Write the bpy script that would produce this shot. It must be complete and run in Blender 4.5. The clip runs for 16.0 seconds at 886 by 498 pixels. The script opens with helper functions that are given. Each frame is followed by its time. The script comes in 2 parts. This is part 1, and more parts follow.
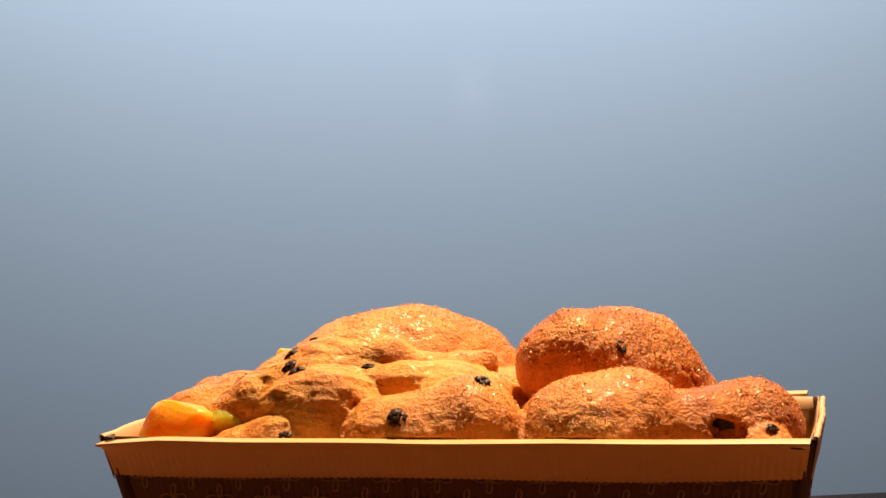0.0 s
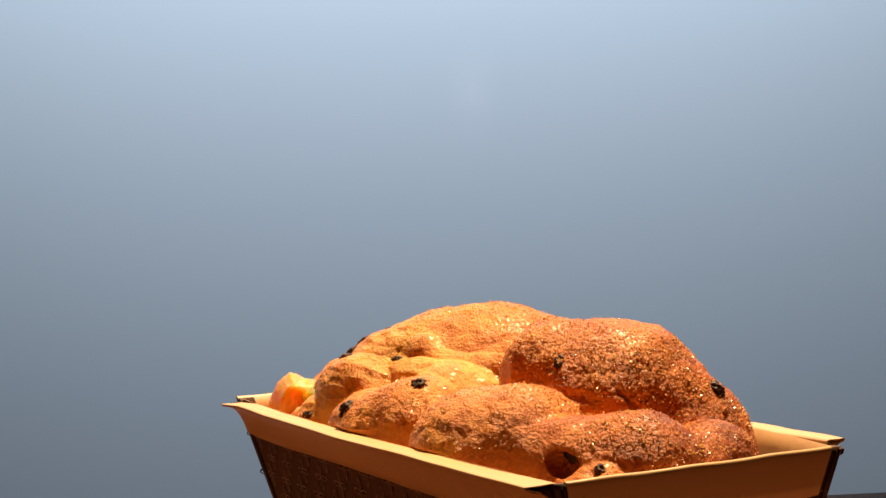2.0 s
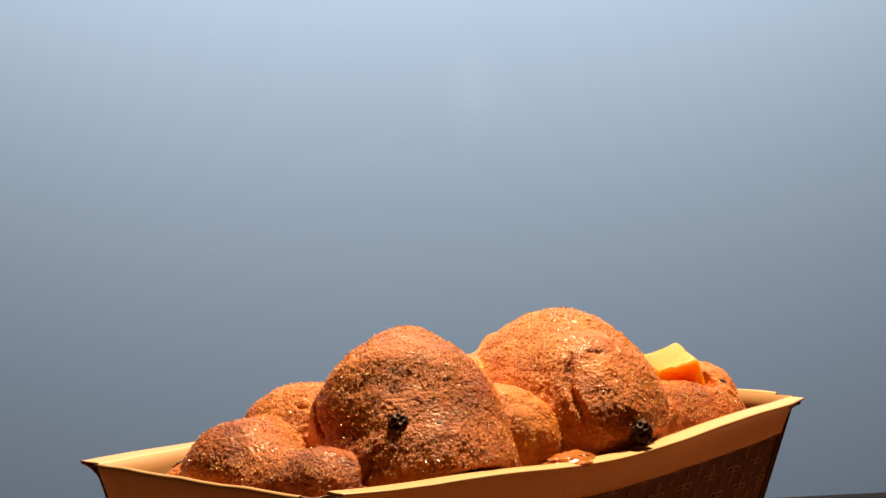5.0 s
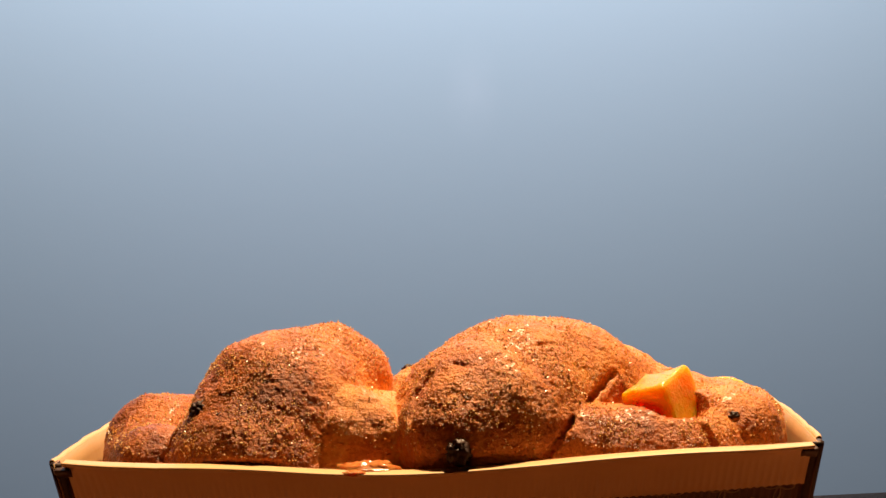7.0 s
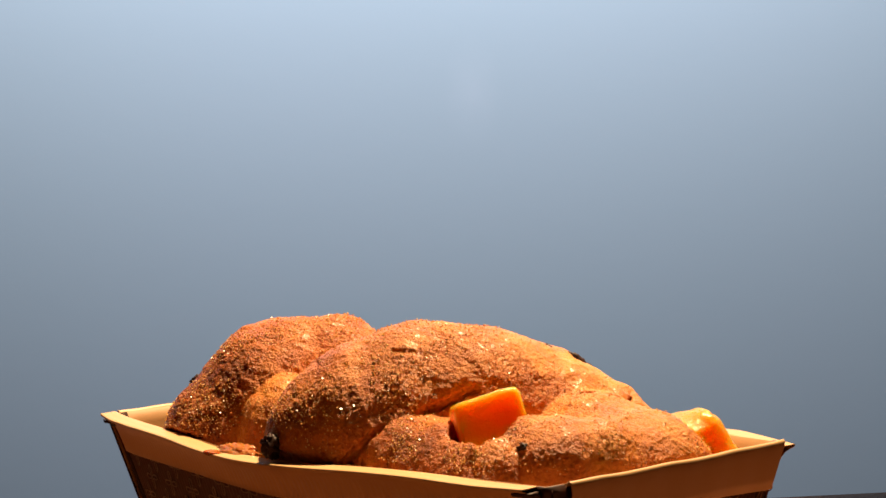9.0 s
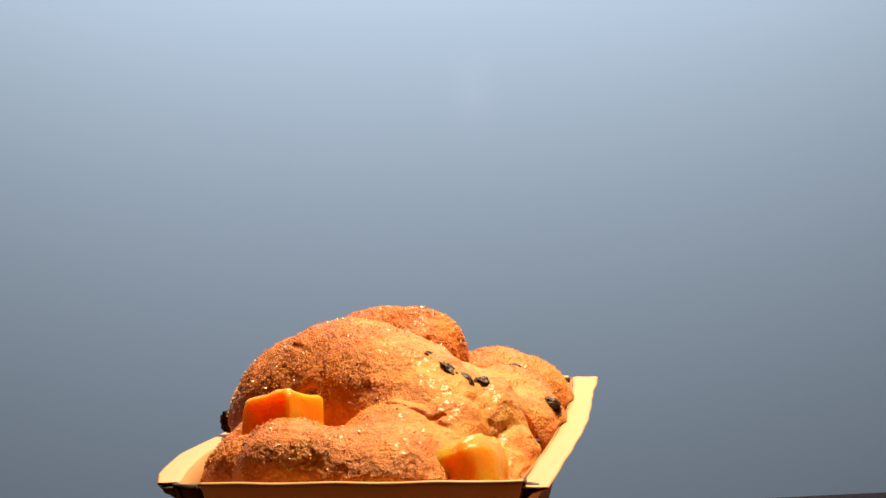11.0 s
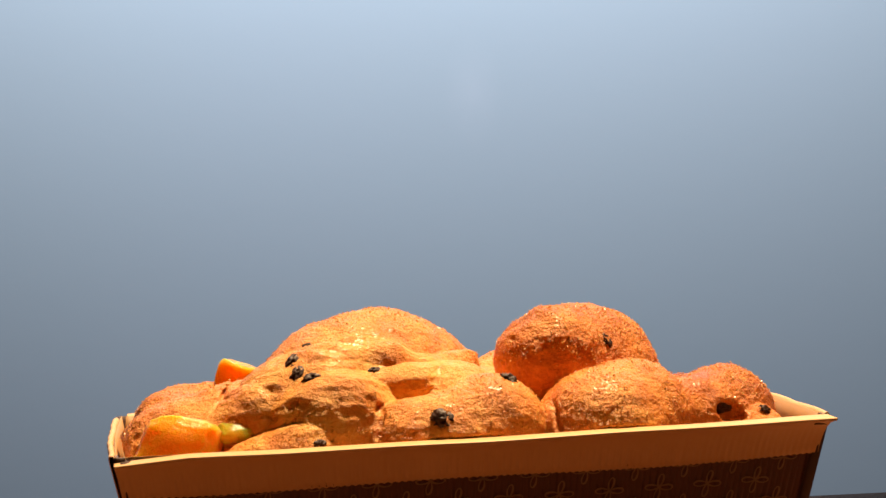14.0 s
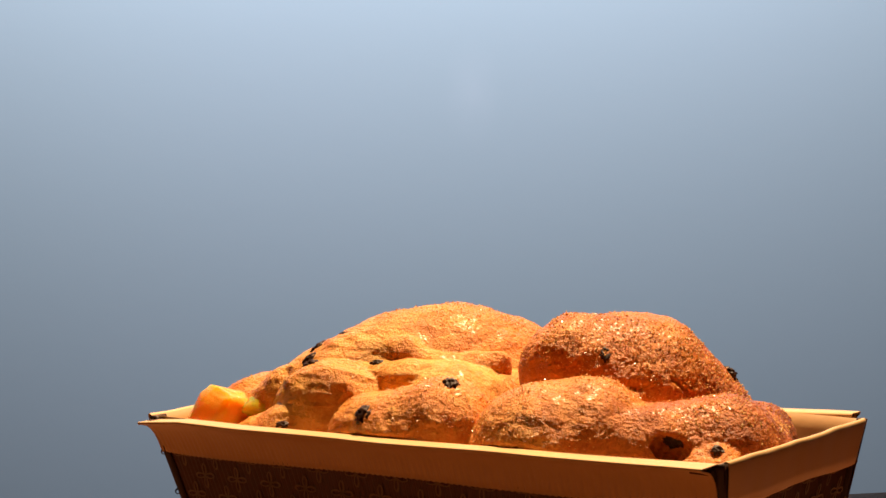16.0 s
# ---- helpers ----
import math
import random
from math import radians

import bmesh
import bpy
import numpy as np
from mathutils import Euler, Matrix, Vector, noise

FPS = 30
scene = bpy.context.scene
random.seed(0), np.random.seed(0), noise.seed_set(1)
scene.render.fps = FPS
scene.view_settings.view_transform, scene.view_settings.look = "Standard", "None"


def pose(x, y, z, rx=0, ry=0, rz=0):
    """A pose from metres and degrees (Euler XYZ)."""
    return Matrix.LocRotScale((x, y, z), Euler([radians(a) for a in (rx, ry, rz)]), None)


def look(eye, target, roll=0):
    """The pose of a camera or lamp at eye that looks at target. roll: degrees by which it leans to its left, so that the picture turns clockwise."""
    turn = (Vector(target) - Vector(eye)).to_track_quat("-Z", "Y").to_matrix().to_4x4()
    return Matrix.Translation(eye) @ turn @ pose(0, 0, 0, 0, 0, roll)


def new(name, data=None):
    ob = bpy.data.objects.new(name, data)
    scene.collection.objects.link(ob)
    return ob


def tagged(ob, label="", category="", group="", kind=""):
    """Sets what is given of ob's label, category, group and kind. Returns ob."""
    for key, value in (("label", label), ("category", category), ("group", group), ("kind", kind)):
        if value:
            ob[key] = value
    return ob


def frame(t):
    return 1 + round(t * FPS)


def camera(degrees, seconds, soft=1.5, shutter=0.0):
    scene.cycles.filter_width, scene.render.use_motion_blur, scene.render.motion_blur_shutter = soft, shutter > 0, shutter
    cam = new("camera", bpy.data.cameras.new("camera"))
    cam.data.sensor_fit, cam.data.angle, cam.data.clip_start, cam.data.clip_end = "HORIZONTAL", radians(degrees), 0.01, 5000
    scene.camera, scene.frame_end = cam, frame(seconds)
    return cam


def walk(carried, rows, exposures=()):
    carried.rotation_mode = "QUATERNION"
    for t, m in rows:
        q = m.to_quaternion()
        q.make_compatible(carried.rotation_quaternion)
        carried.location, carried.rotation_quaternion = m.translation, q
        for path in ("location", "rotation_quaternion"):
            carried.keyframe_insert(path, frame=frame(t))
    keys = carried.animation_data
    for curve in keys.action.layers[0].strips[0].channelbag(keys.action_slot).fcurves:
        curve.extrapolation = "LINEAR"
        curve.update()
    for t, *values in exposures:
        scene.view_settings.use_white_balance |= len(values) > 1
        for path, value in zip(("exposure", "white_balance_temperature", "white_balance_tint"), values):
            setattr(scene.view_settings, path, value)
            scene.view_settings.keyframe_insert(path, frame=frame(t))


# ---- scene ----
cam = camera(29.4, 16.0)
TABLE = 0.75                 # height of the table top
RIM = TABLE + 0.055          # height of the mould's rim
eye = pose(-0.0012, -0.517, RIM + 0.0752, 90 - 2.397) @ pose(0, 0, 0, 0, 0, -1.955)
walk(cam, [(0.0, eye), (16.0, eye)], exposures=[(0.0, 0.0), (16.0, 0.0)])

# ---------------------------------------------------------------- light
world = bpy.data.worlds.new("world")
world.use_nodes = True
world.node_tree.nodes["Background"].inputs[0].default_value = (0.55, 0.65, 0.8, 1)
world.node_tree.nodes["Background"].inputs[1].default_value = 0.01
scene.world = world


def area_lamp(name, eye_at, target, size, watts, colour, size_y=None):
    data = bpy.data.lights.new(name, "AREA")
    data.energy, data.color, data.size = watts, colour, size
    if size_y:
        data.shape, data.size_y = "RECTANGLE", size_y
    ob = new(name, data)
    ob.matrix_world = look(eye_at, target)
    return ob


def spot_lamp(name, eye_at, target, cone, watts, colour, radius):
    data = bpy.data.lights.new(name, "SPOT")
    data.energy, data.color, data.shadow_soft_size = watts, colour, radius
    data.spot_size, data.spot_blend = radians(cone), 0.5
    ob = new(name, data)
    ob.matrix_world = look(eye_at, target)
    return ob


# a warm spotlight high beside the table, a cool lamp washing the wall from above
spot_lamp("spot_lamp", (0.15, 0.255, RIM + 0.82), (0, 0, RIM), 26, 97.0, (1.0, 0.695, 0.38), 0.025)
area_lamp("wall_lamp", (0.0, 0.55, RIM + 0.72), (0.0, 1.55, RIM + 0.44), 1.35, 15.2, (0.832, 0.868, 1.0), 0.1)

# ---------------------------------------------------------------- materials


class Nodes:
    """A material's node tree with short calls."""

    def __init__(self, name):
        self.mat = bpy.data.materials.new(name)
        self.mat.use_nodes = True
        self.tree = self.mat.node_tree
        self.bsdf = self.tree.nodes["Principled BSDF"]

    def add(self, kind, settings=None, **links):
        node = self.tree.nodes.new(kind)
        for key, value in (settings or {}).items():
            node.inputs[key].default_value = value
        for key, socket in links.items():
            self.tree.links.new(socket, node.inputs[key])
        return node

    def link(self, a, b):
        self.tree.links.new(a, b)

    def coords(self):
        return self.add("ShaderNodeTexCoord").outputs["Object"]

    def noise(self, vector, scale, detail=4.0, rough=0.55):
        n = self.add("ShaderNodeTexNoise", {"Scale": scale, "Detail": detail, "Roughness": rough})
        self.link(vector, n.inputs["Vector"])
        return n.outputs["Fac"]

    def ramp(self, fac, *stops):
        n = self.add("ShaderNodeValToRGB")
        while len(n.color_ramp.elements) < len(stops):
            n.color_ramp.elements.new(0.5)
        for e, (at, colour) in zip(n.color_ramp.elements, stops):
            e.position = at
            e.color = (*colour, 1) if len(colour) == 3 else colour
        self.link(fac, n.inputs["Fac"])
        return n.outputs["Color"]

    def maths(self, op, a, b):
        n = self.add("ShaderNodeMath")
        n.operation = op
        for i, v in enumerate((a, b)):
            if isinstance(v, (int, float)):
                n.inputs[i].default_value = v
            else:
                self.link(v, n.inputs[i])
        return n.outputs[0]

    def mix(self, fac, a, b, blend="MIX"):
        n = self.add("ShaderNodeMix")
        n.data_type, n.blend_type = "RGBA", blend
        for i, v in ((0, fac), (6, a), (7, b)):
            if isinstance(v, (int, float)):
                n.inputs[i].default_value = v
            elif isinstance(v, tuple):
                n.inputs[i].default_value = (*v, 1)
            else:
                self.link(v, n.inputs[i])
        return n.outputs[2]

    def bump(self, height, distance, strength=1.0, normal=None):
        n = self.add("ShaderNodeBump", {"Distance": distance, "Strength": strength})
        self.link(height, n.inputs["Height"])
        if normal is not None:
            self.link(normal, n.inputs["Normal"])
        return n.outputs["Normal"]

    def done(self, colour=None, rough=0.5, normal=None, **extra):
        for key, v in (("Base Color", colour), ("Roughness", rough), ("Normal", normal)):
            if v is None:
                continue
            if isinstance(v, tuple):
                self.bsdf.inputs[key].default_value = (*v, 1)
            elif isinstance(v, (int, float)):
                self.bsdf.inputs[key].default_value = v
            else:
                self.link(v, self.bsdf.inputs[key])
        for key, v in extra.items():
            self.bsdf.inputs[key.replace("_", " ")].default_value = v
        return self.mat


def crust_material():
    n = Nodes("baked_crust")
    at = n.coords()
    bake = n.add("ShaderNodeAttribute")
    bake.attribute_name = "bake"
    blotch = n.noise(at, 90, 5)
    grain = n.noise(at, 900, 3)
    level = n.maths("ADD", bake.outputs["Fac"], n.maths("MULTIPLY", n.maths("SUBTRACT", blotch, 0.5), 0.8))
    level = n.maths("ADD", level, n.maths("MULTIPLY", n.maths("SUBTRACT", grain, 0.5), 0.5))
    colour = n.ramp(level, (0.0, (0.89, 0.53, 0.15)), (0.26, (0.84, 0.395, 0.08)), (0.5, (0.75, 0.255, 0.04)),
                    (0.76, (0.52, 0.135, 0.019)), (1.0, (0.24, 0.052, 0.010)))
    cells = n.add("ShaderNodeTexVoronoi", {"Scale": 1150.0})
    n.link(at, cells.inputs["Vector"])
    sugar = n.maths("MULTIPLY", cells.outputs["Distance"], n.maths("MULTIPLY", n.maths("ADD", n.maths("MULTIPLY", bake.outputs["Fac"], -0.9), -0.05), n.noise(at, 170, 2)))
    stretch = n.add("ShaderNodeMapping", {"Scale": (0.35, 0.8, 1.3)})
    n.link(at, stretch.inputs["Vector"])
    folds = n.bump(n.noise(stretch.outputs[0], 330, 5, 0.65), 0.0012, 0.7)
    pits = n.bump(n.noise(at, 560, 6, 0.75), 0.0010, 0.75, folds)
    normal = n.bump(sugar, 0.0009, 0.8, pits)
    rough = n.ramp(n.noise(at, 140, 3), (0.35, (0.30, 0.30, 0.30)), (0.7, (0.56, 0.56, 0.56)))
    return n.done(colour, rough, normal, Subsurface_Weight=0.08, Subsurface_Scale=0.004, Coat_Weight=0.08, Coat_Roughness=0.2, Specular_IOR_Level=0.36)


def paper_material(name, a, b, rough, fibre=260):
    n = Nodes(name)
    at = n.coords()
    colour = n.mix(n.noise(at, 60, 5), a, b)
    colour = n.mix(n.maths("MULTIPLY", n.noise(at, 900, 2), 0.25), colour, b)
    return n.done(colour, rough, n.bump(n.noise(at, fibre, 4), 0.0003, 0.5))


def wall_material():
    n = Nodes("painted_wall")
    at = n.coords()
    colour = n.mix(n.noise(at, 1.6, 4), (0.434, 0.530, 0.562), (0.452, 0.537, 0.587))
    # a faint paler patch in the wall colour, broken up by noise
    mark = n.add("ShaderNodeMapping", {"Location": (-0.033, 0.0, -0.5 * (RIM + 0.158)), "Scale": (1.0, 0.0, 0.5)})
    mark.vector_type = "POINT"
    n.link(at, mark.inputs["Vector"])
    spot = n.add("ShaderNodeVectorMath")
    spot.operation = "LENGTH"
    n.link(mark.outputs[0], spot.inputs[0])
    pale_patch = n.maths("MULTIPLY", n.ramp(spot.outputs["Value"], (0.0, (1, 1, 1)), (0.03, (0, 0, 0))), n.noise(at, 30, 4))
    colour = n.mix(n.maths("MULTIPLY", pale_patch, 0.34), colour, (0.62, 0.67, 0.72))
    return n.done(colour, 0.75, n.bump(n.noise(at, 40, 3), 0.001, 0.15))


def wood_material():
    n = Nodes("table_wood")
    at = n.coords()
    grain = n.add("ShaderNodeMapping", {"Scale": (2.0, 40.0, 40.0)})
    n.link(at, grain.inputs["Vector"])
    colour = n.ramp(n.noise(grain.outputs[0], 3.0, 6), (0.3, (0.13, 0.05, 0.017)), (0.7, (0.26, 0.10, 0.036)))
    return n.done(colour, 0.8, n.bump(n.noise(grain.outputs[0], 9.0, 4), 0.0006, 0.5))


def raisin_material():
    n = Nodes("raisin_skin")
    at = n.coords()
    colour = n.mix(n.noise(at, 500, 4), (0.016, 0.006, 0.004), (0.07, 0.022, 0.011))
    return n.done(colour, 0.5, n.bump(n.noise(at, 420, 4), 0.0006, 0.8), Specular_IOR_Level=0.3)


def candy_material():
    n = Nodes("candied_peel")
    at = n.coords()
    colour = n.mix(n.noise(at, 120, 4), (0.97, 0.39, 0.03), (0.98, 0.46, 0.05))
    wet = n.bump(n.noise(at, 330, 4, 0.7), 0.0012, 0.55)
    return n.done(colour, 0.14, wet, Subsurface_Weight=1.0, Subsurface_Scale=0.02, Subsurface_Radius=(1.0, 0.36, 0.05),
                  Transmission_Weight=0.12, IOR=1.42)


def sugar_material():
    n = Nodes("sugar_grain")
    tone = n.add("ShaderNodeNewGeometry").outputs["Random Per Island"]
    colour = n.ramp(tone, (0.0, (0.78, 0.36, 0.09)), (0.6, (0.90, 0.52, 0.17)), (1.0, (0.95, 0.72, 0.36)))
    return n.done(colour, 0.25, None)


def syrup_material():
    n = Nodes("baked_syrup")
    at = n.coords()
    colour = n.mix(n.noise(at, 300, 4), (0.50, 0.20, 0.05), (0.32, 0.10, 0.025))
    return n.done(colour, 0.12, n.bump(n.noise(at, 320, 3), 0.001, 0.8), Subsurface_Weight=0.4, Subsurface_Scale=0.004)


CRUST = crust_material()
CREAM = paper_material("cream_paper", (0.64, 0.38, 0.165), (0.71, 0.45, 0.22), 0.45)
BROWN = paper_material("brown_paper", (0.075, 0.021, 0.011), (0.11, 0.032, 0.016), 0.5)
PRINT = paper_material("gold_print", (0.27, 0.155, 0.07), (0.20, 0.11, 0.05), 0.55)
EDGE = paper_material("paper_edge", (0.035, 0.014, 0.009), (0.06, 0.022, 0.013), 0.6)
# grease-stained lining, its colour also taken down for the shade inside the mould
LINING = paper_material("lining_paper", (0.38, 0.20, 0.08), (0.50, 0.29, 0.12), 0.55, 180)
WALL = wall_material()
WOOD = wood_material()
DARK = paper_material("low_bounce_black", (0.035, 0.037, 0.04), (0.05, 0.05, 0.055), 0.8, 40)
SUGAR = sugar_material()
RAISIN = raisin_material()
CANDY = candy_material()
SYRUP = syrup_material()


def mesh_object(name, verts, faces, mat, smooth=True):
    me = bpy.data.meshes.new(name)
    me.from_pydata(verts, [], faces)
    me.materials.append(mat)
    if smooth:
        me.polygons.foreach_set("use_smooth", [True] * len(me.polygons))
    me.update()
    return new(name, me)


def part(name, bm, mat, parent, label="", smooth=True):
    me = bpy.data.meshes.new(name)
    bm.to_mesh(me)
    bm.free()
    me.materials.append(mat)
    if smooth:
        me.polygons.foreach_set("use_smooth", [True] * len(me.polygons))
    ob = new(name, me)
    ob.parent = parent
    return tagged(ob, label) if label else ob


def box_bm(lo, hi, bevel=0.0):
    bm = bmesh.new()
    bmesh.ops.create_cube(bm, size=1.0)
    for v in bm.verts:
        v.co = Vector([(a + b) / 2 + c * (b - a) for a, b, c in zip(lo, hi, v.co)])
    if bevel:
        bmesh.ops.bevel(bm, geom=bm.edges[:], offset=bevel, segments=2, affect="EDGES", profile=0.5)
    return bm


# ---------------------------------------------------------------- setting
def structure(name, bm, mat, label):
    ob = part(name, bm, mat, None, label, smooth=False)
    return tagged(ob, kind="structure", category=name.split("_")[0])


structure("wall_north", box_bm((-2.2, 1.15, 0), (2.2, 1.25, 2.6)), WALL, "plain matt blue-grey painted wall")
# other walls and ceiling: out of view, near black to hold back bounced light
structure("wall_south", box_bm((-2.2, -2.4, 0), (2.2, -2.3, 2.6)), DARK, "unseen near-black wall that keeps bounced light low")
structure("wall_west", box_bm((-2.3, -2.3, 0), (-2.2, 1.15, 2.6)), DARK, "unseen near-black wall that keeps bounced light low")
structure("wall_east", box_bm((2.2, -2.3, 0), (2.3, 1.15, 2.6)), DARK, "unseen near-black wall that keeps bounced light low")
structure("floor", box_bm((-2.3, -2.4, -0.1), (2.3, 1.25, 0)), WOOD, "brown wooden floor boards")
structure("ceiling", box_bm((-2.3, -2.4, 2.6), (2.3, 1.25, 2.7)), DARK, "unseen near-black ceiling that keeps bounced light low")


def wooden_table():
    table = tagged(new("table"), "brown wooden table under the baking mould", "table")
    table.location = (0, 0, TABLE)
    table.rotation_euler = (0, 0, radians(4.4))
    part("tabletop", box_bm((-0.7, -0.45, -0.03), (0.7, 0.1346, 0), 0.001), WOOD, table)
    for x in (-0.64, 0.64):
        for y in (-0.39, 0.10):
            part("leg", box_bm((x - 0.025, y - 0.025, -TABLE), (x + 0.025, y + 0.025, -0.03), 0.002), WOOD, table)
    return table


wooden_table()

# ---------------------------------------------------------------- the loaf
# Everything on the turning axis is built round it; LOCAL takes the mould's own axes there.
LOCAL = pose(0.0071, 0.0132, 0) @ pose(0, 0, 0, 0, 0, -13.9)
MM = 0.001
HX, DEEP = 106.5, 55.0
HY_FRONT, BOW_FRONT = 45.0, 4.0
HY_BACK, BOW_BACK = 42.5, 9.5
SLOPE_X, SLOPE_Y = 0.17, 0.28
STRANDS = []


def strand(bake, *joints):
    """A rope of dough: joints of x, y, z, radius in millimetres from the rim's middle."""
    STRANDS.append((bake, np.array(joints, dtype=np.float32)))


strand(0.54, (-7.3, 37.7, 3.1, 16.2), (-15.6, 22.7, 1.7, 28.8), (-23.6, 11.2, 7.5, 25.7), (-36.2, 1.5, 8.4, 23), (-52.2, -13.1, 2.9, 19.7))
strand(0.53, (-45.1, -13.5, 7.9, 17.5), (-43.5, -18.1, 2.3, 22.7))
strand(0.68, (-18.9, -34.1, -3.8, 14.8), (-5.5, -34.6, -4.2, 15.2), (4.5, -30.3, -0.4, 16.8))
strand(0.68, (25.1, 0.8, 14.9, 11), (31.4, 1.7, 16.2, 15.9), (43.7, 13.5, 6.8, 25.6), (50.6, 25.2, -8.2, 27.2))
strand(0.72, (49.7, -22.3, -2.8, 20.4), (40.1, -28.9, -5.4, 21.7))
strand(0.84, (60.2, -24.1, -1.2, 11.7), (74.5, -16, -4.1, 13.7), (86, -6.6, -4.2, 15.4), (86.7, 6.5, -7.7, 11.7), (81.5, 19.7, -5.1, 12.2))
strand(0.64, (-39.9, 31.1, -3.1, 14.1), (-70.4, 29.4, -7.5, 16.8))
strand(0.58, (-70.1, -7.5, -1.4, 16.8), (-86.8, -10.7, -9.3, 18.9), (-84.9, 18.1, -1.7, 14.1))
strand(0.56, (-63.8, -21.7, 6, 9.9), (-92.6, -20.3, -14.4, 10.9))
strand(0.36, (-2.9, -14.5, 3.1, 15.8), (5.8, 9.2, 3.4, 9), (20.7, 23.8, -1.8, 20))
strand(0.75, (84, -24, -8, 8), (90.7, -21.8, -9.2, 10.2))
strand(0.52, (-41.3, -15.2, 20.9, 5.1), (-23.2, -12.7, 20.7, 4), (-11.6, -9.7, 15.1, 4), (4, -0.1, 17, 4))
strand(0.34, (-30, -18.8, 12.7, 5.4), (-16, -19.8, 12.6, 5.5), (-4, -14.9, 13.2, 4.9))
strand(0.66, (-51.5, -35.3, -4.3, 10.5), (-77.2, -34.3, -11, 7.8))
strand(0.56, (-72.7, 22.2, -1.2, 13.6), (-89.9, 9.7, 0.2, 11))
strand(0.30, (-80, 0, -30, 24), (80, 0, -30, 24))


GROOVES = []


def groove(radius, *points):
    """A crease where two ropes of dough meet: points in millimetres along it."""
    GROOVES.append(np.array([(*p, radius * 0.8) for p in points], dtype=np.float32))


# creases on the pale long side
groove(1.4, (-29, -34, 9), (-29.6, -38.3, 6.6), (-31.3, -42, -1))
groove(1.2, (15.5, -15.9, 18.9), (21, -27.3, 11.8), (23.5, -37, 5.6), (23.6, -41.5, -0.4))
groove(1.2, (57.9, -8, 13.2), (61.9, -30.3, 7.9), (60.3, -37.5, -1))
groove(1.6, (24.4, -21, 12.5), (32.8, -19, 16), (41.6, -18.5, 17.5), (51, -17, 17), (58, -6.8, 13))
groove(0.8, (-74.8, -17.5, 11.4), (-69.6, -25.7, 11.4), (-60, -30, 9))
groove(1.2, (-69.5, -4.3, 15.4), (-73.8, -16.4, 12), (-78.4, -26.2, 8.7))
# creases on the browner long side
groove(1.5, (-0.9, 35.3, 23.7), (4.7, 39, 15.6), (7, 46.4, 7.4), (3.9, 52.1, 0))
groove(1.6, (-52, 18.1, 17.8), (-44.9, 26.4, 12.5), (-36.1, 42.8, 5.6), (-29.6, 47, -2))
groove(1.4, (-74.2, 13.4, 11.6), (-73.5, 38.5, 7), (-76.3, 42.1, -0.3))
groove(1.3, (73, 31, 6), (77, 30.4, -1.8))
groove(1.4, (64.5, 0.8, 14.2), (69.7, 7.2, 7.4), (82, 18, 5))
groove(0.7, (-6, 38, 24), (-12.5, 42.6, 23.3), (-20.4, 37, 26.6), (-27, 33, 26.5))
groove(0.7, (-30, 29, 27.5), (-36, 25, 27.6), (-43, 20, 26))
groove(1.1, (18, -5, 24), (20, -14, 23), (24, -19, 21))
# hollows round the raisins under the arched end
groove(4.6, (78, -27, 0), (83, -27.5, -0.5))
groove(3.2, (92, -27.5, 1), (94, -27.5, 0.6))


def rope_distance(p, joints, blend=True):
    best = None
    for a, b in zip(joints[:-1], joints[1:]):
        v = b[:3] - a[:3]
        h = np.clip(((p - a[:3]) @ v) / float(v @ v), 0, 1)
        d = np.linalg.norm(p - a[:3] - h[..., None] * v, axis=-1) - (a[3] + (b[3] - a[3]) * h)
        if best is None:
            best = d
        else:
            h = np.maximum(5.0 - np.abs(best - d), 0) / 5.0 if blend else 0.0
            best = np.minimum(best, d) - h * h * 1.25
    return best


SMOOTH = 1.3


def dough(p):
    """Distance to the loaf's surface and how dark it is baked, at points in millimetres."""
    ds = np.stack([rope_distance(p, j) for _, j in STRANDS])
    low = ds.min(axis=0)
    w = np.exp(-(ds - low) / SMOOTH)
    d = low - SMOOTH * np.log(w.sum(axis=0))
    soft = np.exp(-(ds - low) / 2.5)
    bakes = np.array([b for b, _ in STRANDS], dtype=np.float32).reshape(-1, *([1] * (ds.ndim - 1)))
    bake = (soft * bakes).sum(axis=0) / soft.sum(axis=0)
    second = np.partition(ds, 1, axis=0)[1] - low
    seam = np.clip(1 - second / 6.0, 0, 1)
    # ropes pinch together in a crease
    d = d + 0.35 * np.exp(-(second / 1.2) ** 2)
    # the mould's walls hold the dough in
    x, y, z = p[..., 0], p[..., 1], p[..., 2]
    bow = 1 - np.clip(x / HX, -1, 1) ** 2
    low_z = np.minimum(z, 0)
    limit = np.maximum(-(HY_FRONT + BOW_FRONT * bow - 0.9 + SLOPE_Y * low_z) - y, y - (HY_BACK + BOW_BACK * bow - 0.9 + SLOPE_Y * low_z))
    limit = np.maximum(limit, np.abs(x) - (HX - 3.0 + SLOPE_X * low_z))
    limit = np.where(z < 0, limit, limit - 2 * z)
    # hollow that holds the cube of peel
    hollow = 9.5 - np.linalg.norm(p - np.array((-67.5, 29.5, 11.0), dtype=np.float32), axis=-1)
    for line in GROOVES:
        cut = -rope_distance(p, line, False)
        k = np.maximum(0.9 - np.abs(cut - d), 0) / 0.9
        d = np.maximum(d, cut) + k * k * 0.22
    d = np.maximum(d, hollow)
    k = np.maximum(2.0 - np.abs(limit - d), 0) / 2.0
    return np.maximum(d, limit) + k * k * 0.5, bake - 0.03 - 0.06 * seam * seam + 0.0042 * y


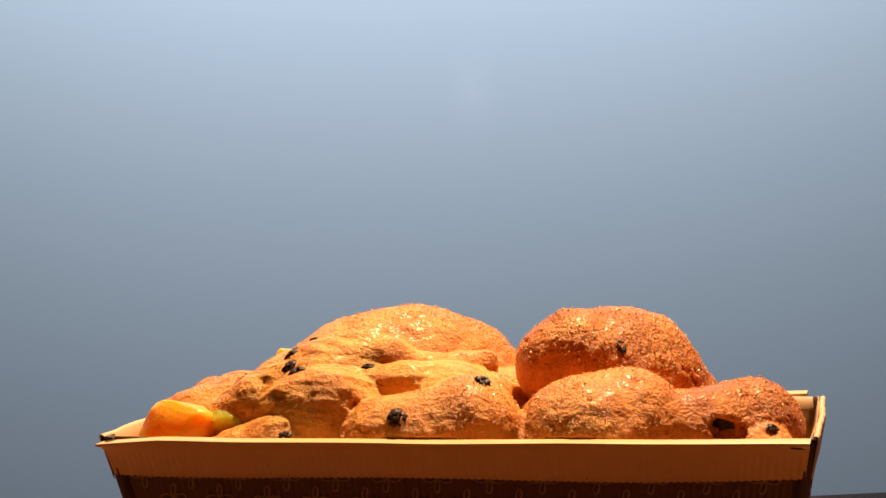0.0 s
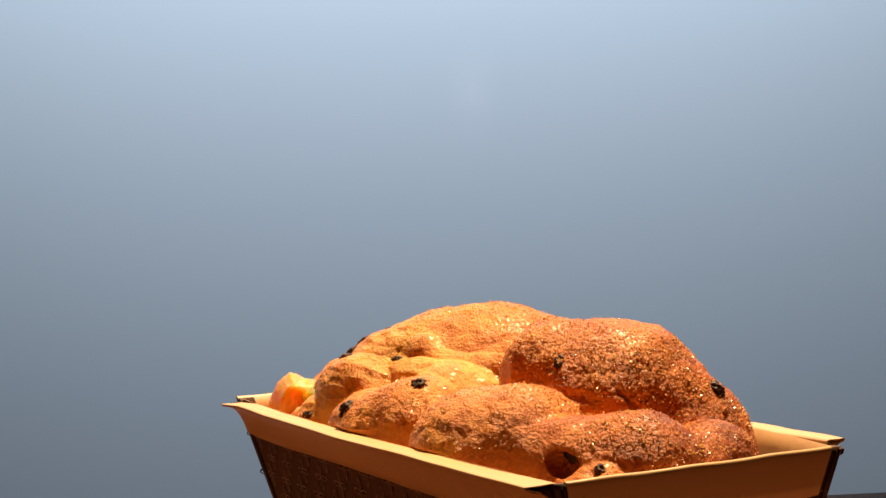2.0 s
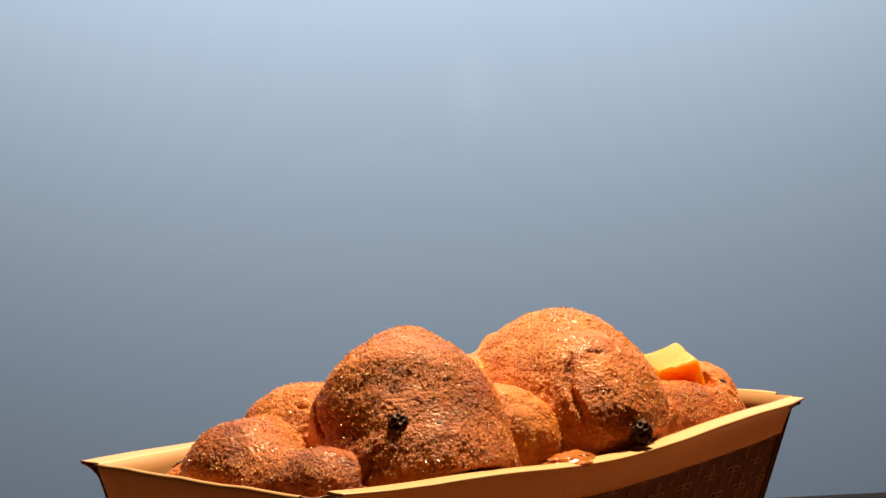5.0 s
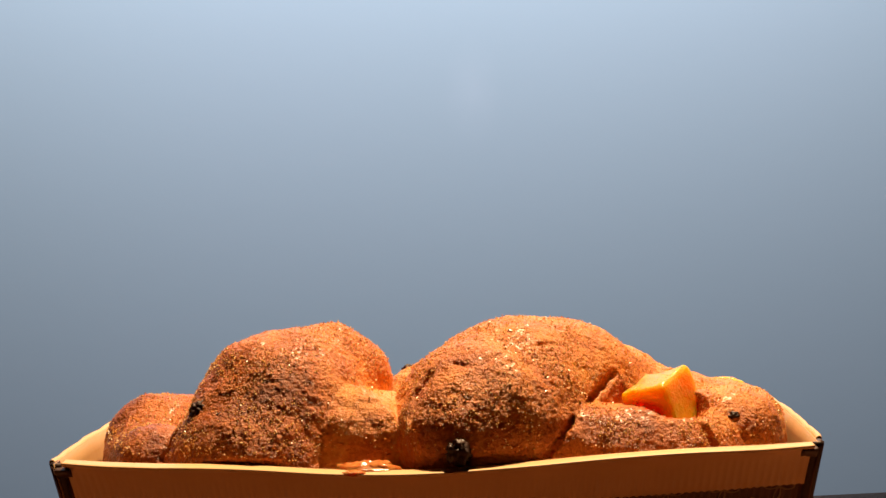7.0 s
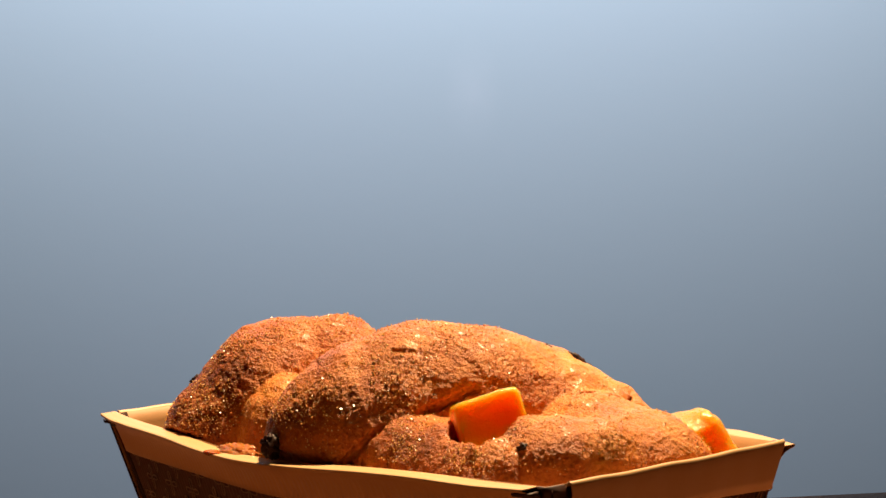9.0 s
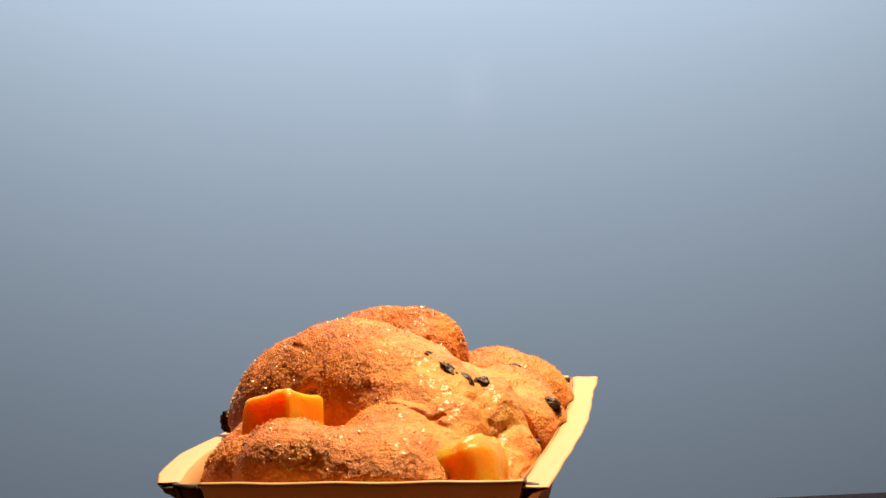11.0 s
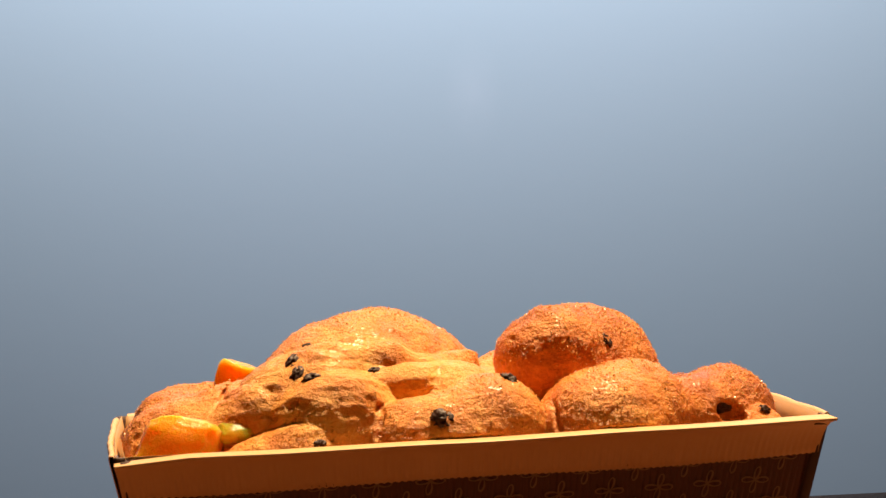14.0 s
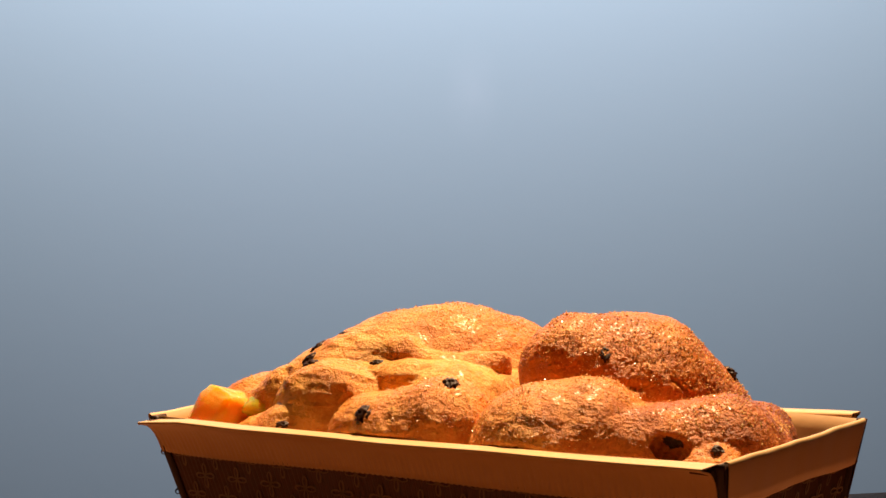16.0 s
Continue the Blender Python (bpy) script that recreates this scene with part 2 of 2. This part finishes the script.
def surface(step, lo, hi):
    """A mesh of the loaf's surface by averaging edge crossings in a grid of cells."""
    axes = [np.arange(a, b, step, dtype=np.float32) for a, b in zip(lo, hi)]
    n = [len(a) for a in axes]
    # a coarse grid first, then the fine one near the surface alone
    jump = 6
    coarse_axes = [a[:: jump] + step * (jump - 1) / 2 for a in axes]
    coarse = dough(np.stack(np.meshgrid(*coarse_axes, indexing="ij"), axis=-1))[0]
    vol = coarse.repeat(jump, 0).repeat(jump, 1).repeat(jump, 2)[: n[0], : n[1], : n[2]].copy()
    near = np.argwhere(np.abs(vol) < step * jump * 1.25)
    for k in range(0, len(near), 200000):
        c = near[k: k + 200000]
        p = np.stack([axes[i][c[:, i]] for i in range(3)], axis=-1)
        vol[tuple(c.T)] = dough(p)[0]
    inside = vol < 0
    total = np.zeros([k - 1 for k in n] + [3], dtype=np.float32)
    count = np.zeros([k - 1 for k in n], dtype=np.float32)
    for ax in range(3):
        others = [k for k in range(3) if k != ax]
        for da in (0, 1):
            for db in (0, 1):
                s0, s1 = [None] * 3, [None] * 3
                s0[ax], s1[ax] = slice(0, n[ax] - 1), slice(1, n[ax])
                for k, dd in zip(others, (da, db)):
                    s0[k] = s1[k] = slice(dd, n[k] - 1 + dd)
                v0, v1 = vol[tuple(s0)], vol[tuple(s1)]
                cross = (v0 < 0) != (v1 < 0)
                f = np.where(cross, v0 / np.where(cross, v0 - v1, 1), 0)
                total[..., ax] += np.where(cross, f, 0)
                for k, dd in zip(others, (da, db)):
                    total[..., k] += np.where(cross, dd, 0)
                count += cross
    cells = np.argwhere(count > 0)
    index = -np.ones(count.shape, dtype=np.int64)
    index[tuple(cells.T)] = np.arange(len(cells))
    verts = (cells + total[tuple(cells.T)] / count[tuple(cells.T)][:, None]) * step + np.array(lo, dtype=np.float32)
    quads = []
    for ax in range(3):
        b, c = (ax + 1) % 3, (ax + 2) % 3
        s0, s1 = [slice(1, -1)] * 3, [slice(1, -1)] * 3
        s0[ax], s1[ax] = slice(0, n[ax] - 1), slice(1, n[ax])
        a_in, b_in = inside[tuple(s0)], inside[tuple(s1)]
        for flip in (False, True):
            e = np.argwhere((a_in & ~b_in) if not flip else (~a_in & b_in))
            off = np.ones(3, dtype=np.int64)
            off[ax] = 0
            e = e + off
            ub, uc = np.eye(3, dtype=np.int64)[b], np.eye(3, dtype=np.int64)[c]
            ring = [e - ub - uc, e - uc, e, e - ub]
            ids = np.stack([index[tuple(np.minimum(r, np.array(count.shape) - 1).T)] for r in ring], axis=1)
            ids = ids[(ids >= 0).all(axis=1)]
            quads.append(ids[:, ::-1] if flip else ids)
    return verts, np.concatenate(quads)


def sugar_grains(loaf, verts, normals, bake):
    """Coarse baked sugar that clings to the browned tops."""
    rnd = np.random.RandomState(7)
    patch = np.array([noise.noise(Vector(v) / 14) for v in verts])
    weight = np.clip((bake - 0.38) * 3, 0.02, 1) * np.clip(normals[:, 2] * 1.3 + 0.25, 0.04, 1) * np.clip(patch * 2 + 0.7, 0.05, 1) * (verts[:, 2] > 0)
    pick = rnd.choice(len(verts), 15000, p=weight / weight.sum())
    corner = np.array(((1, 0, 0), (-1, 0, 0), (0, 1, 0), (0, -1, 0), (0, 0, 1), (0, 0, -1)), dtype=np.float32)
    tri = np.array(((0, 2, 4), (2, 1, 4), (1, 3, 4), (3, 0, 4), (2, 0, 5), (1, 2, 5), (3, 1, 5), (0, 3, 5)))
    vs, fs = [], []
    for k, i in enumerate(pick):
        size = 0.14 + 0.22 * rnd.rand() ** 2
        turn = np.array(Euler(rnd.rand(3) * 6.28).to_matrix())
        spread = (rnd.rand(3) - 0.5) * 0.5
        vs.append(verts[i] + normals[i] * size * 0.3 + spread + (corner * (0.7 + 0.6 * rnd.rand(6, 1)) * size) @ turn)
        fs.append(tri + 6 * k)
    ob = mesh_object("sugar", (np.concatenate(vs) * MM).tolist(), np.concatenate(fs).tolist(), SUGAR, smooth=False)
    ob.parent = loaf
    ob.matrix_local = LOCAL
    tagged(ob, "golden baked sugar grains", kind="stuff")


def make_crust(loaf):
    verts, quads = surface(0.5, (-108, -52, -14), (108, 56, 38))
    d, bake = dough(verts)
    # wrinkles and bubbles of the risen dough
    eps = 0.4
    grad = np.stack([dough(verts + np.eye(3, dtype=np.float32)[k] * eps)[0] - d for k in range(3)], axis=1)
    grad /= np.linalg.norm(grad, axis=1, keepdims=True) + 1e-9
    lift = np.empty(len(verts), dtype=np.float32)
    for i, v in enumerate(verts):
        p = Vector(v)
        b = bake[i]
        grain = max(0.0, min(1.0, (b - 0.2) * 2.2))
        # stretched wrinkles where the dough is pale, sugar grains where it is brown
        fold = noise.noise(Vector((p.x / 9, p.y / 3.5, p.z / 2.6)))
        lift[i] = (0.55 * noise.noise(p / 9) + 0.35 * noise.noise(p / 3.6) + (1 - grain) * (0.42 * fold - 0.3 * abs(noise.noise(p / 2.6)))
                   + (0.10 + 0.12 * grain) * noise.noise(p / 0.9) + 0.22 * grain * abs(noise.noise(p / 1.7)) * 1.6
                   - 0.35 * max(0.0, noise.noise(p / 5.5 + Vector((9, 0, 3))) - 0.25))
        if p.x < -30 and p.y < -10:
            lift[i] -= 0.55 * abs(noise.noise(Vector((p.x / 12, p.y / 5, p.z / 4)) + Vector((5, 1, 2)))) - 0.3
    verts = verts + grad * lift[:, None]
    ob = mesh_object("crust", (verts * MM).tolist(), quads.tolist(), CRUST)
    layer = ob.data.attributes.new("bake", "FLOAT", "POINT")
    layer.data.foreach_set("value", np.clip(bake, 0, 1).astype(np.float32))
    ob.parent = loaf
    ob.matrix_local = LOCAL
    sugar_grains(loaf, verts, grad, bake)
    return ob


loaf = tagged(new("braided_bread"), "golden braided sweet bread with raisins, in a paper mould", "bread")
loaf.location = (0, 0, RIM)
make_crust(loaf)

# ---------------------------------------------------------------- the paper mould
mould = tagged(new("baking_mould"), "brown corrugated paper loaf mould with a folded cream rim", "baking mould")
mould.location = (0, 0, RIM)


OUT = {"front": Vector((0, -1, 0)), "back": Vector((0, 1, 0)), "left": Vector((-1, 0, 0)), "right": Vector((1, 0, 0))}


def wall_point(side, u, z):
    """A point on a mould wall. u from -1 to 1 along the side, z in millimetres from the rim (negative below)."""
    hx = HX + SLOPE_X * z
    if side == "front":
        return Vector((u * hx, -(HY_FRONT + SLOPE_Y * z + BOW_FRONT * (1 - u * u)), z))
    if side == "back":
        dip = -3.0 * math.exp(-((u * HX - 5) / 42) ** 2) * (1 + z / DEEP)
        return Vector((u * hx, HY_BACK + SLOPE_Y * z + BOW_BACK * (1 - u * u), z + dip))
    if side == "left":
        return Vector((-(hx - 0.9 - 0.3 * u + 1.2 * (1 - u * u)), u * (HY_FRONT + SLOPE_Y * z) - 1.0, z))
    return Vector((hx - 1.0 + 1.0 * (1 - u * u), u * (HY_FRONT + SLOPE_Y * z), z))


def strip_bm(side, profile, nu, u0, u1, thick, wave=None):
    """A closed paper strip along a side: profile of (outward, z) in millimetres, swept from u0 to u1."""
    bm = bmesh.new()
    n = OUT[side]
    # normals of the profile, to give the strip its thickness
    normals = []
    for k in range(len(profile)):
        a, b = profile[max(k - 1, 0)], profile[min(k + 1, len(profile) - 1)]
        d = Vector((b[0] - a[0], b[1] - a[1])).normalized()
        normals.append(Vector((d.y, -d.x)))
    layers = []
    for layer in (0.0, thick):
        grid = []
        for k, ((o, z), m) in enumerate(zip(profile, normals)):
            row = []
            for i in range(nu + 1):
                u = u0 + (u1 - u0) * i / nu
                do, dz = wave(u, k / (len(profile) - 1)) if wave else (0.0, 0.0)
                oo, zz = o + do + m.x * layer, z + dz + m.y * layer
                row.append(bm.verts.new((wall_point(side, u, min(zz, 1.0)) + n * oo + Vector((0, 0, max(0, zz - 1.0)))) * MM))
            grid.append(row)
        layers.append(grid)
    m = len(profile)
    for g, flip in ((layers[0], False), (layers[1], True)):
        for j in range(m - 1):
            for i in range(nu):
                q = (g[j][i], g[j][i + 1], g[j + 1][i + 1], g[j + 1][i])
                bm.faces.new(q[::-1] if flip else q)
    a, b = layers
    for j in (0, m - 1):
        for i in range(nu):
            bm.faces.new((a[j][i], a[j][i + 1], b[j][i + 1], b[j][i]))
    for i in (0, nu):
        for j in range(m - 1):
            bm.faces.new((a[j][i], a[j + 1][i], b[j + 1][i], b[j][i]))
    bmesh.ops.recalc_face_normals(bm, faces=bm.faces[:])
    return bm


def motif_mesh():
    """A small printed lace flower: one ribbon looped into petals."""
    bm = bmesh.new()

    ring, n = [], 72
    for k in range(n):
        a = 2 * math.pi * k / n
        r = 0.60 + 0.62 * math.cos(4 * a + math.pi / 4 * math.sin(a) ** 2)
        at = Vector((3.5 * r * math.cos(a), 0, 3.5 * r * math.sin(a)))
        b = a + 0.01
        r2 = 0.60 + 0.62 * math.cos(4 * b + math.pi / 4 * math.sin(b) ** 2)
        ahead = (Vector((3.5 * r2 * math.cos(b), 0, 3.5 * r2 * math.sin(b))) - at).normalized()
        side = Vector((-ahead.z, 0, ahead.x)) * (0.24 + 0.08 * math.sin(7 * a))
        ring.append([bm.verts.new((at + o * side + Vector((0, h, 0))) * MM) for h in (-0.06, 0.0) for o in (-1, 1)])
    for k in range(n):
        p, q = ring[k], ring[(k + 1) % n]
        for i, j in ((0, 1), (1, 3), (3, 2), (2, 0)):
            bm.faces.new((p[i], p[j], q[j], q[i]))
    bmesh.ops.recalc_face_normals(bm, faces=bm.faces[:])
    me = bpy.data.meshes.new("printed_motif")
    bm.to_mesh(me)
    bm.free()
    me.materials.append(PRINT)
    return me


def make_mould():
    rnd = random.Random(4)
    motif = motif_mesh()
    for side in ("front", "back", "left", "right"):
        long_side = side in ("front", "back")
        half = HX if long_side else HY_FRONT
        ribs = round(2 * half / 2.1)
        wav = rnd.random() * 9

        def rib(u, k, ribs=ribs):
            return 0.3 * math.cos(u * ribs * math.pi), 0.0

        start = -0.96 if side == "left" else -1.0
        panel = part("side_panel", strip_bm(side, [(0.0, -0.5 - 9.0 * k) for k in range(7)], ribs * 6, start, 1, 0.45, rib),
                     BROWN, mould, "brown corrugated paper panel")
        panel.matrix_local = LOCAL
        lining = part("lining", strip_bm(side, [(-0.75, 0.2), (-0.8, -4), (-0.9, -12), (-1.0, -30), (-1.0, -54)], 60, start * 0.99, 0.99, 0.25),
                      LINING, mould, "cream inner paper with grease stains, darkened for the shade inside")
        lining.matrix_local = LOCAL

        def ragged(u, k, ribs=ribs, wav=wav, lip=long_side, side=side):
            low = max(0.0, k - 0.55) / 0.45
            o = (0.26 if lip else 0.02) * math.cos(u * ribs * math.pi) * low + 0.16 * math.sin(u * 7 + wav) + 0.1 * math.sin(u * 23 + wav)
            z = (0.5 * math.sin(u * 5 + wav) + (0.22 if lip else 0.05) * math.cos(u * ribs * math.pi)) * low + 0.12 * math.sin(u * 11 + wav * 2) * (1 - low)
            if side == "back":
                # the lip narrows towards the corners
                o -= 2.0 * max(0.0, abs(u) - 0.84) / 0.16 * math.sin(math.pi * min(1.0, k * 1.15)) ** 2
            if side == "front" and u > 0.6:
                # the lip flares wider towards one end
                o += 2.2 * ((u - 0.6) / 0.4) * math.sin(math.pi * min(1.0, k * 1.1)) ** 2
            if side == "back" and u > 0.7:
                z += 1.3 * (u - 0.7) / 0.3 * (1 - low)
            if side == "front" and u < -0.8:
                z -= 1.5 * (-0.8 - u) / 0.2 * (1 - low)
            return o, z

        if long_side:
            # the rim turns outward in a soft lip and folds back under itself
            profile = [(-0.7, -0.6), (-0.4, 0.25), (0.6, 0.45), (2.5, 0.35), (4.6, 0.3), (6.2, 0.35), (6.9, 0.15), (6.7, -0.55),
                       (5.2, -0.9), (3.4, -1.7), (2.2, -3.2), (1.5, -5.2), (1.15, -7.5), (0.95, -9.7), (0.9, -11.8)]
            band = part("rim_band", strip_bm(side, profile, ribs * 6, *((-0.995, 0.985) if side == "front" else (-0.965, 0.95)), 0.3, ragged), CREAM, mould, "cream paper rim folded outward")
        else:
            profile = [(-0.6, -2.5), (-0.55, 0.0), (-0.1, 0.75), (0.55, 0.85), (1.15, 0.4), (1.35, -0.6), (1.3, -3.0), (1.2, -6.0), (1.1, -9.0), (1.0, -12.0)]
            lo, hi = (-0.985, 0.82) if side == "left" else (-0.96, 0.88)
            band = part("rim_band", strip_bm(side, profile, ribs * 6, lo, hi, 0.3, ragged), CREAM, mould, "smooth cream paper rim folded over")
        band.matrix_local = LOCAL
        # staggered rows of printed flowers
        step = 7.9 / half
        rows, cols = 3, int(1.80 / step)
        for c in range(cols + 1):
            u = -0.9 + c * step
            for r in range(rows):
                z = -11.8 - 13.6 * r - (6.8 if c % 2 else 0.0)
                at = wall_point(side, u, z)
                du = (wall_point(side, u + 0.01, z) - at).normalized()
                dz = (wall_point(side, u, z + 1.0) - at).normalized()
                nn = du.cross(dz).normalized()
                if nn.dot(OUT[side]) < 0:
                    du = -du
                    nn = -nn
                ob = new("printed_motif", motif)
                ob.parent = panel
                m = Matrix((du, -nn, dz)).transposed().to_4x4()
                m.translation = (at + nn * 0.42) * MM
                ob.matrix_local = m
    # bare corners of dark board
    for sx in (-1, 1):
        for side in ("front", "back"):
            bm = bmesh.new()
            rows = []
            for z in (0.2, -1.5, -6, -12, -30, -DEEP):
                c = wall_point(side, sx * 0.985, z)
                sy = -1 if side == "front" else 1
                ring = []
                for dx, dy in ((-2.2, 0.9), (0.4, 0.9), (1.3, 0.3), (1.3, -5.5), (-0.2, -5.5), (-0.4, -1.0), (-2.2, -0.6)):
                    ring.append(bm.verts.new((c + Vector((sx * dx, sy * dy, 0))) * MM))
                rows.append(ring)
            for r0, r1 in zip(rows[:-1], rows[1:]):
                for k in range(7):
                    bm.faces.new((r0[k], r0[(k + 1) % 7], r1[(k + 1) % 7], r1[k]))
            bm.faces.new(rows[0])
            bm.faces.new(rows[-1][::-1])
            bmesh.ops.recalc_face_normals(bm, faces=bm.faces[:])
            ob = part("corner", bm, EDGE, mould, "dark torn paper corner")
            ob.matrix_local = LOCAL
            # thin dark strip under the end of the lip
            bm = bmesh.new()
            rows = []
            for k in range(9):
                u = sx * (0.935 + 0.042 * k / 8)
                w = wall_point(side, u, -0.35)
                o0, drop = 2.0, 0.5 + 0.5 * k / 8
                rows.append([bm.verts.new((w + OUT[side] * o + Vector((0, 0, z))) * MM)
                             for o, z in ((0.3, -0.3), (5.3 - 0.2 * k, -0.6), (5.5 - 0.2 * k, -0.85), (5.0 - 0.2 * k, -0.9 - drop), (o0, -1.4 - drop), (0.3, -3.5))])
            for r0, r1 in zip(rows[:-1], rows[1:]):
                for k in range(6):
                    bm.faces.new((r0[k], r0[(k + 1) % 6], r1[(k + 1) % 6], r1[k]))
            bm.faces.new(rows[0])
            bm.faces.new(rows[-1][::-1])
            bmesh.ops.recalc_face_normals(bm, faces=bm.faces[:])
            ob = part("lip_end_strip", bm, EDGE, mould, "dark strip under the end of the lip")
            ob.matrix_local = LOCAL
    ob = part("bottom", box_bm([v * MM for v in (-96, -29, -DEEP)], [v * MM for v in (96, 29, -DEEP + 1)]), BROWN, mould)
    ob.matrix_local = LOCAL


make_mould()


# ---------------------------------------------------------------- fruit in the loaf
def snap(x, y, z):
    """The nearest place on the dough and its outward direction."""
    p = np.array([[x, y, z]], dtype=np.float32)
    for _ in range(8):
        d = dough(p)[0]
        g = np.stack([dough(p + np.eye(3, dtype=np.float32)[k] * 0.3)[0] - d for k in range(3)], axis=1)
        g /= np.linalg.norm(g) + 1e-9
        p = p - g * d[:, None] * 0.9
    return Vector(p[0].tolist()), Vector(g[0].tolist())


def raisin(x, y, z, wide, tall, turn=0.0, sink=0.25, seed=0):
    """A wrinkled raisin, wide and tall in millimetres, half sunk into the crust."""
    at, up = snap(x, y, z)
    bm = bmesh.new()
    bmesh.ops.create_icosphere(bm, subdivisions=4, radius=0.5)
    shift = Vector((seed * 3.7, seed * 1.3, seed * 7.1))
    for v in bm.verts:
        n = v.co.normalized()
        ridge = abs(noise.noise(n * 1.7 + shift)) * 0.42 + abs(noise.noise(n * 3.6 + shift)) * 0.12
        v.co = n * (0.56 - ridge) + n * 0.03 * noise.noise(n * 14 + shift)
        v.co = Vector((v.co.x * wide, v.co.y * tall, v.co.z * min(wide, tall) * 0.85)) * MM
    ob = part("raisin", bm, RAISIN, loaf, "dark shrivelled raisin")
    # one axis along the slope's level line, one up the slope, one outward
    level = Vector((0, 0, 1)).cross(up)
    level = level.normalized() if level.length > 0.05 else Vector((1, 0, 0))
    m = Matrix((level, up.cross(level), up)).transposed().to_4x4()
    m.translation = (at - up * min(wide, tall) * sink * 0.5) * MM
    ob.matrix_local = LOCAL @ m @ pose(0, 0, 0, 0, 0, turn)
    return ob


raisin(-47.6, -14.1, 25.8, 5.0, 4.2, 20, 0.45, 1)
raisin(-53.0, -20.5, 22.6, 4.6, 8.0, 10, 0.4, 2)
raisin(-52.6, -26.4, 19.6, 4.2, 6.8, -20, 0.3, 3)
raisin(-48.0, -29.4, 17.6, 6.6, 5.6, 25, 0.3, 4)
raisin(-12.6, -46.5, 6.4, 7.6, 6.6, -25, 0.3, 5)
raisin(11.0, -33.0, 16.4, 5.6, 6.4, 0, 0.4, 6)
raisin(-28.4, -20.7, 18.2, 5.0, 3.4, 20, 0.4, 7)
raisin(47.6, -6.5, 21.6, 4.6, 6.4, 10, 0.4, 8)
raisin(79.1, -25.0, 0.9, 8.2, 5.8, -10, 0.2, 9)
raisin(93.5, -26.5, 1.2, 4.6, 3.6, -20, 0.4, 10)
raisin(66.7, 33.3, 13.1, 5.8, 6.6, 15, 0.15, 11)
raisin(-7.2, 54.6, 1.6, 7.2, 7.4, 10, -0.3, 12)
raisin(-83.6, 28.9, 5.3, 4.8, 3.0, 10, 0.4, 13)
raisin(-48.6, -42.0, -0.6, 4.6, 3.0, 0, 0.2, 14)
raisin(58.7, 40.1, 11.2, 2.6, 3.0, 0, 0.6, 15)
raisin(-44.0, 40.0, 9.5, 2.4, 2.0, 0, 0.6, 17)
raisin(14.0, -24.0, 17.0, 2.0, 1.6, 0, 0.6, 18)


def candied_piece(x, y, z, size, turn, tilt, seed, label, soft=0.22, roll=0, lean=0.0):
    """A translucent cube of candied peel with softened, uneven faces."""
    bm = bmesh.new()
    bmesh.ops.create_cube(bm, size=1.0)
    bmesh.ops.bevel(bm, geom=bm.edges[:], offset=soft * 0.5, segments=3, affect="EDGES", profile=0.6)
    bmesh.ops.subdivide_edges(bm, edges=bm.edges[:], cuts=3, use_grid_fill=True)
    shift = Vector((seed * 5.3, seed * 2.9, seed))
    for v in bm.verts:
        taper = 1 + 0.10 * v.co.z if soft > 0.5 else 1 - 0.10 * v.co.z
        v.co.x *= taper
        v.co.y *= taper
        v.co += v.co.normalized() * ((0.06 + 0.09 * (soft > 0.3)) * noise.noise(v.co * 1.9 + shift) + 0.035 * noise.noise(v.co * 7 + shift))
        v.co = Vector(((v.co.x + lean * v.co.z) * size[0], v.co.y * size[1], v.co.z * size[2])) * MM
    ob = part("candied_peel", bm, CANDY, loaf, label)
    ob.matrix_local = LOCAL @ pose(x * MM, y * MM, z * MM, tilt, roll, turn)
    return ob


candied_piece(-65.0, 24.0, 7.6, (18.5, 15, 18.5), 60, 14, 1, "glossy orange cube of candied peel", 0.2, 12)
candied_piece(-87.5, -28.5, -3.0, (24, 20, 20), -20, -20, 2, "glossy orange lump of candied peel", 0.5, 4, 0.14)
candied_piece(-70.0, -28.5, 2.2, (14, 10, 7), 20, 16, 3, "small glossy orange candied peel", 0.85)
candied_piece(-67.0, -21.0, 12.0, (4.5, 4, 4), 30, 12, 4, "small glossy orange candied peel", 0.5)


def glaze_pool(x, y, z, wide, deep, high, seed):
    """A shiny puddle of baked syrup."""
    bm = bmesh.new()
    bmesh.ops.create_icosphere(bm, subdivisions=4, radius=0.5)
    shift = Vector((seed * 2.1, seed, 0))
    for v in bm.verts:
        n = v.co.normalized()
        k = 1 + 0.35 * noise.noise(n * 2.2 + shift) + 0.12 * noise.noise(n * 6 + shift)
        v.co = Vector((n.x * wide * k / 2, n.y * deep * k / 2, n.z * high * (1 + 0.5 * noise.noise(n * 7 + shift)) / 2)) * MM
    ob = part("syrup", bm, SYRUP, loaf, "shiny amber baked syrup")
    ob.matrix_local = LOCAL @ pose(x * MM, y * MM, z * MM)
    return ob


glaze_pool(18, 50, -3.0, 18, 9, 5, 1)
glaze_pool(21, 57, -2.4, 6, 4, 1.6, 2)


def motions():
    for thing in (mould, loaf):
        rows = []
        for i in range(65):
            t = i * 0.25
            rows.append((t, pose(0, 0, RIM, 0, 0, -24.0 * t)))
        walk(thing, rows)


motions()
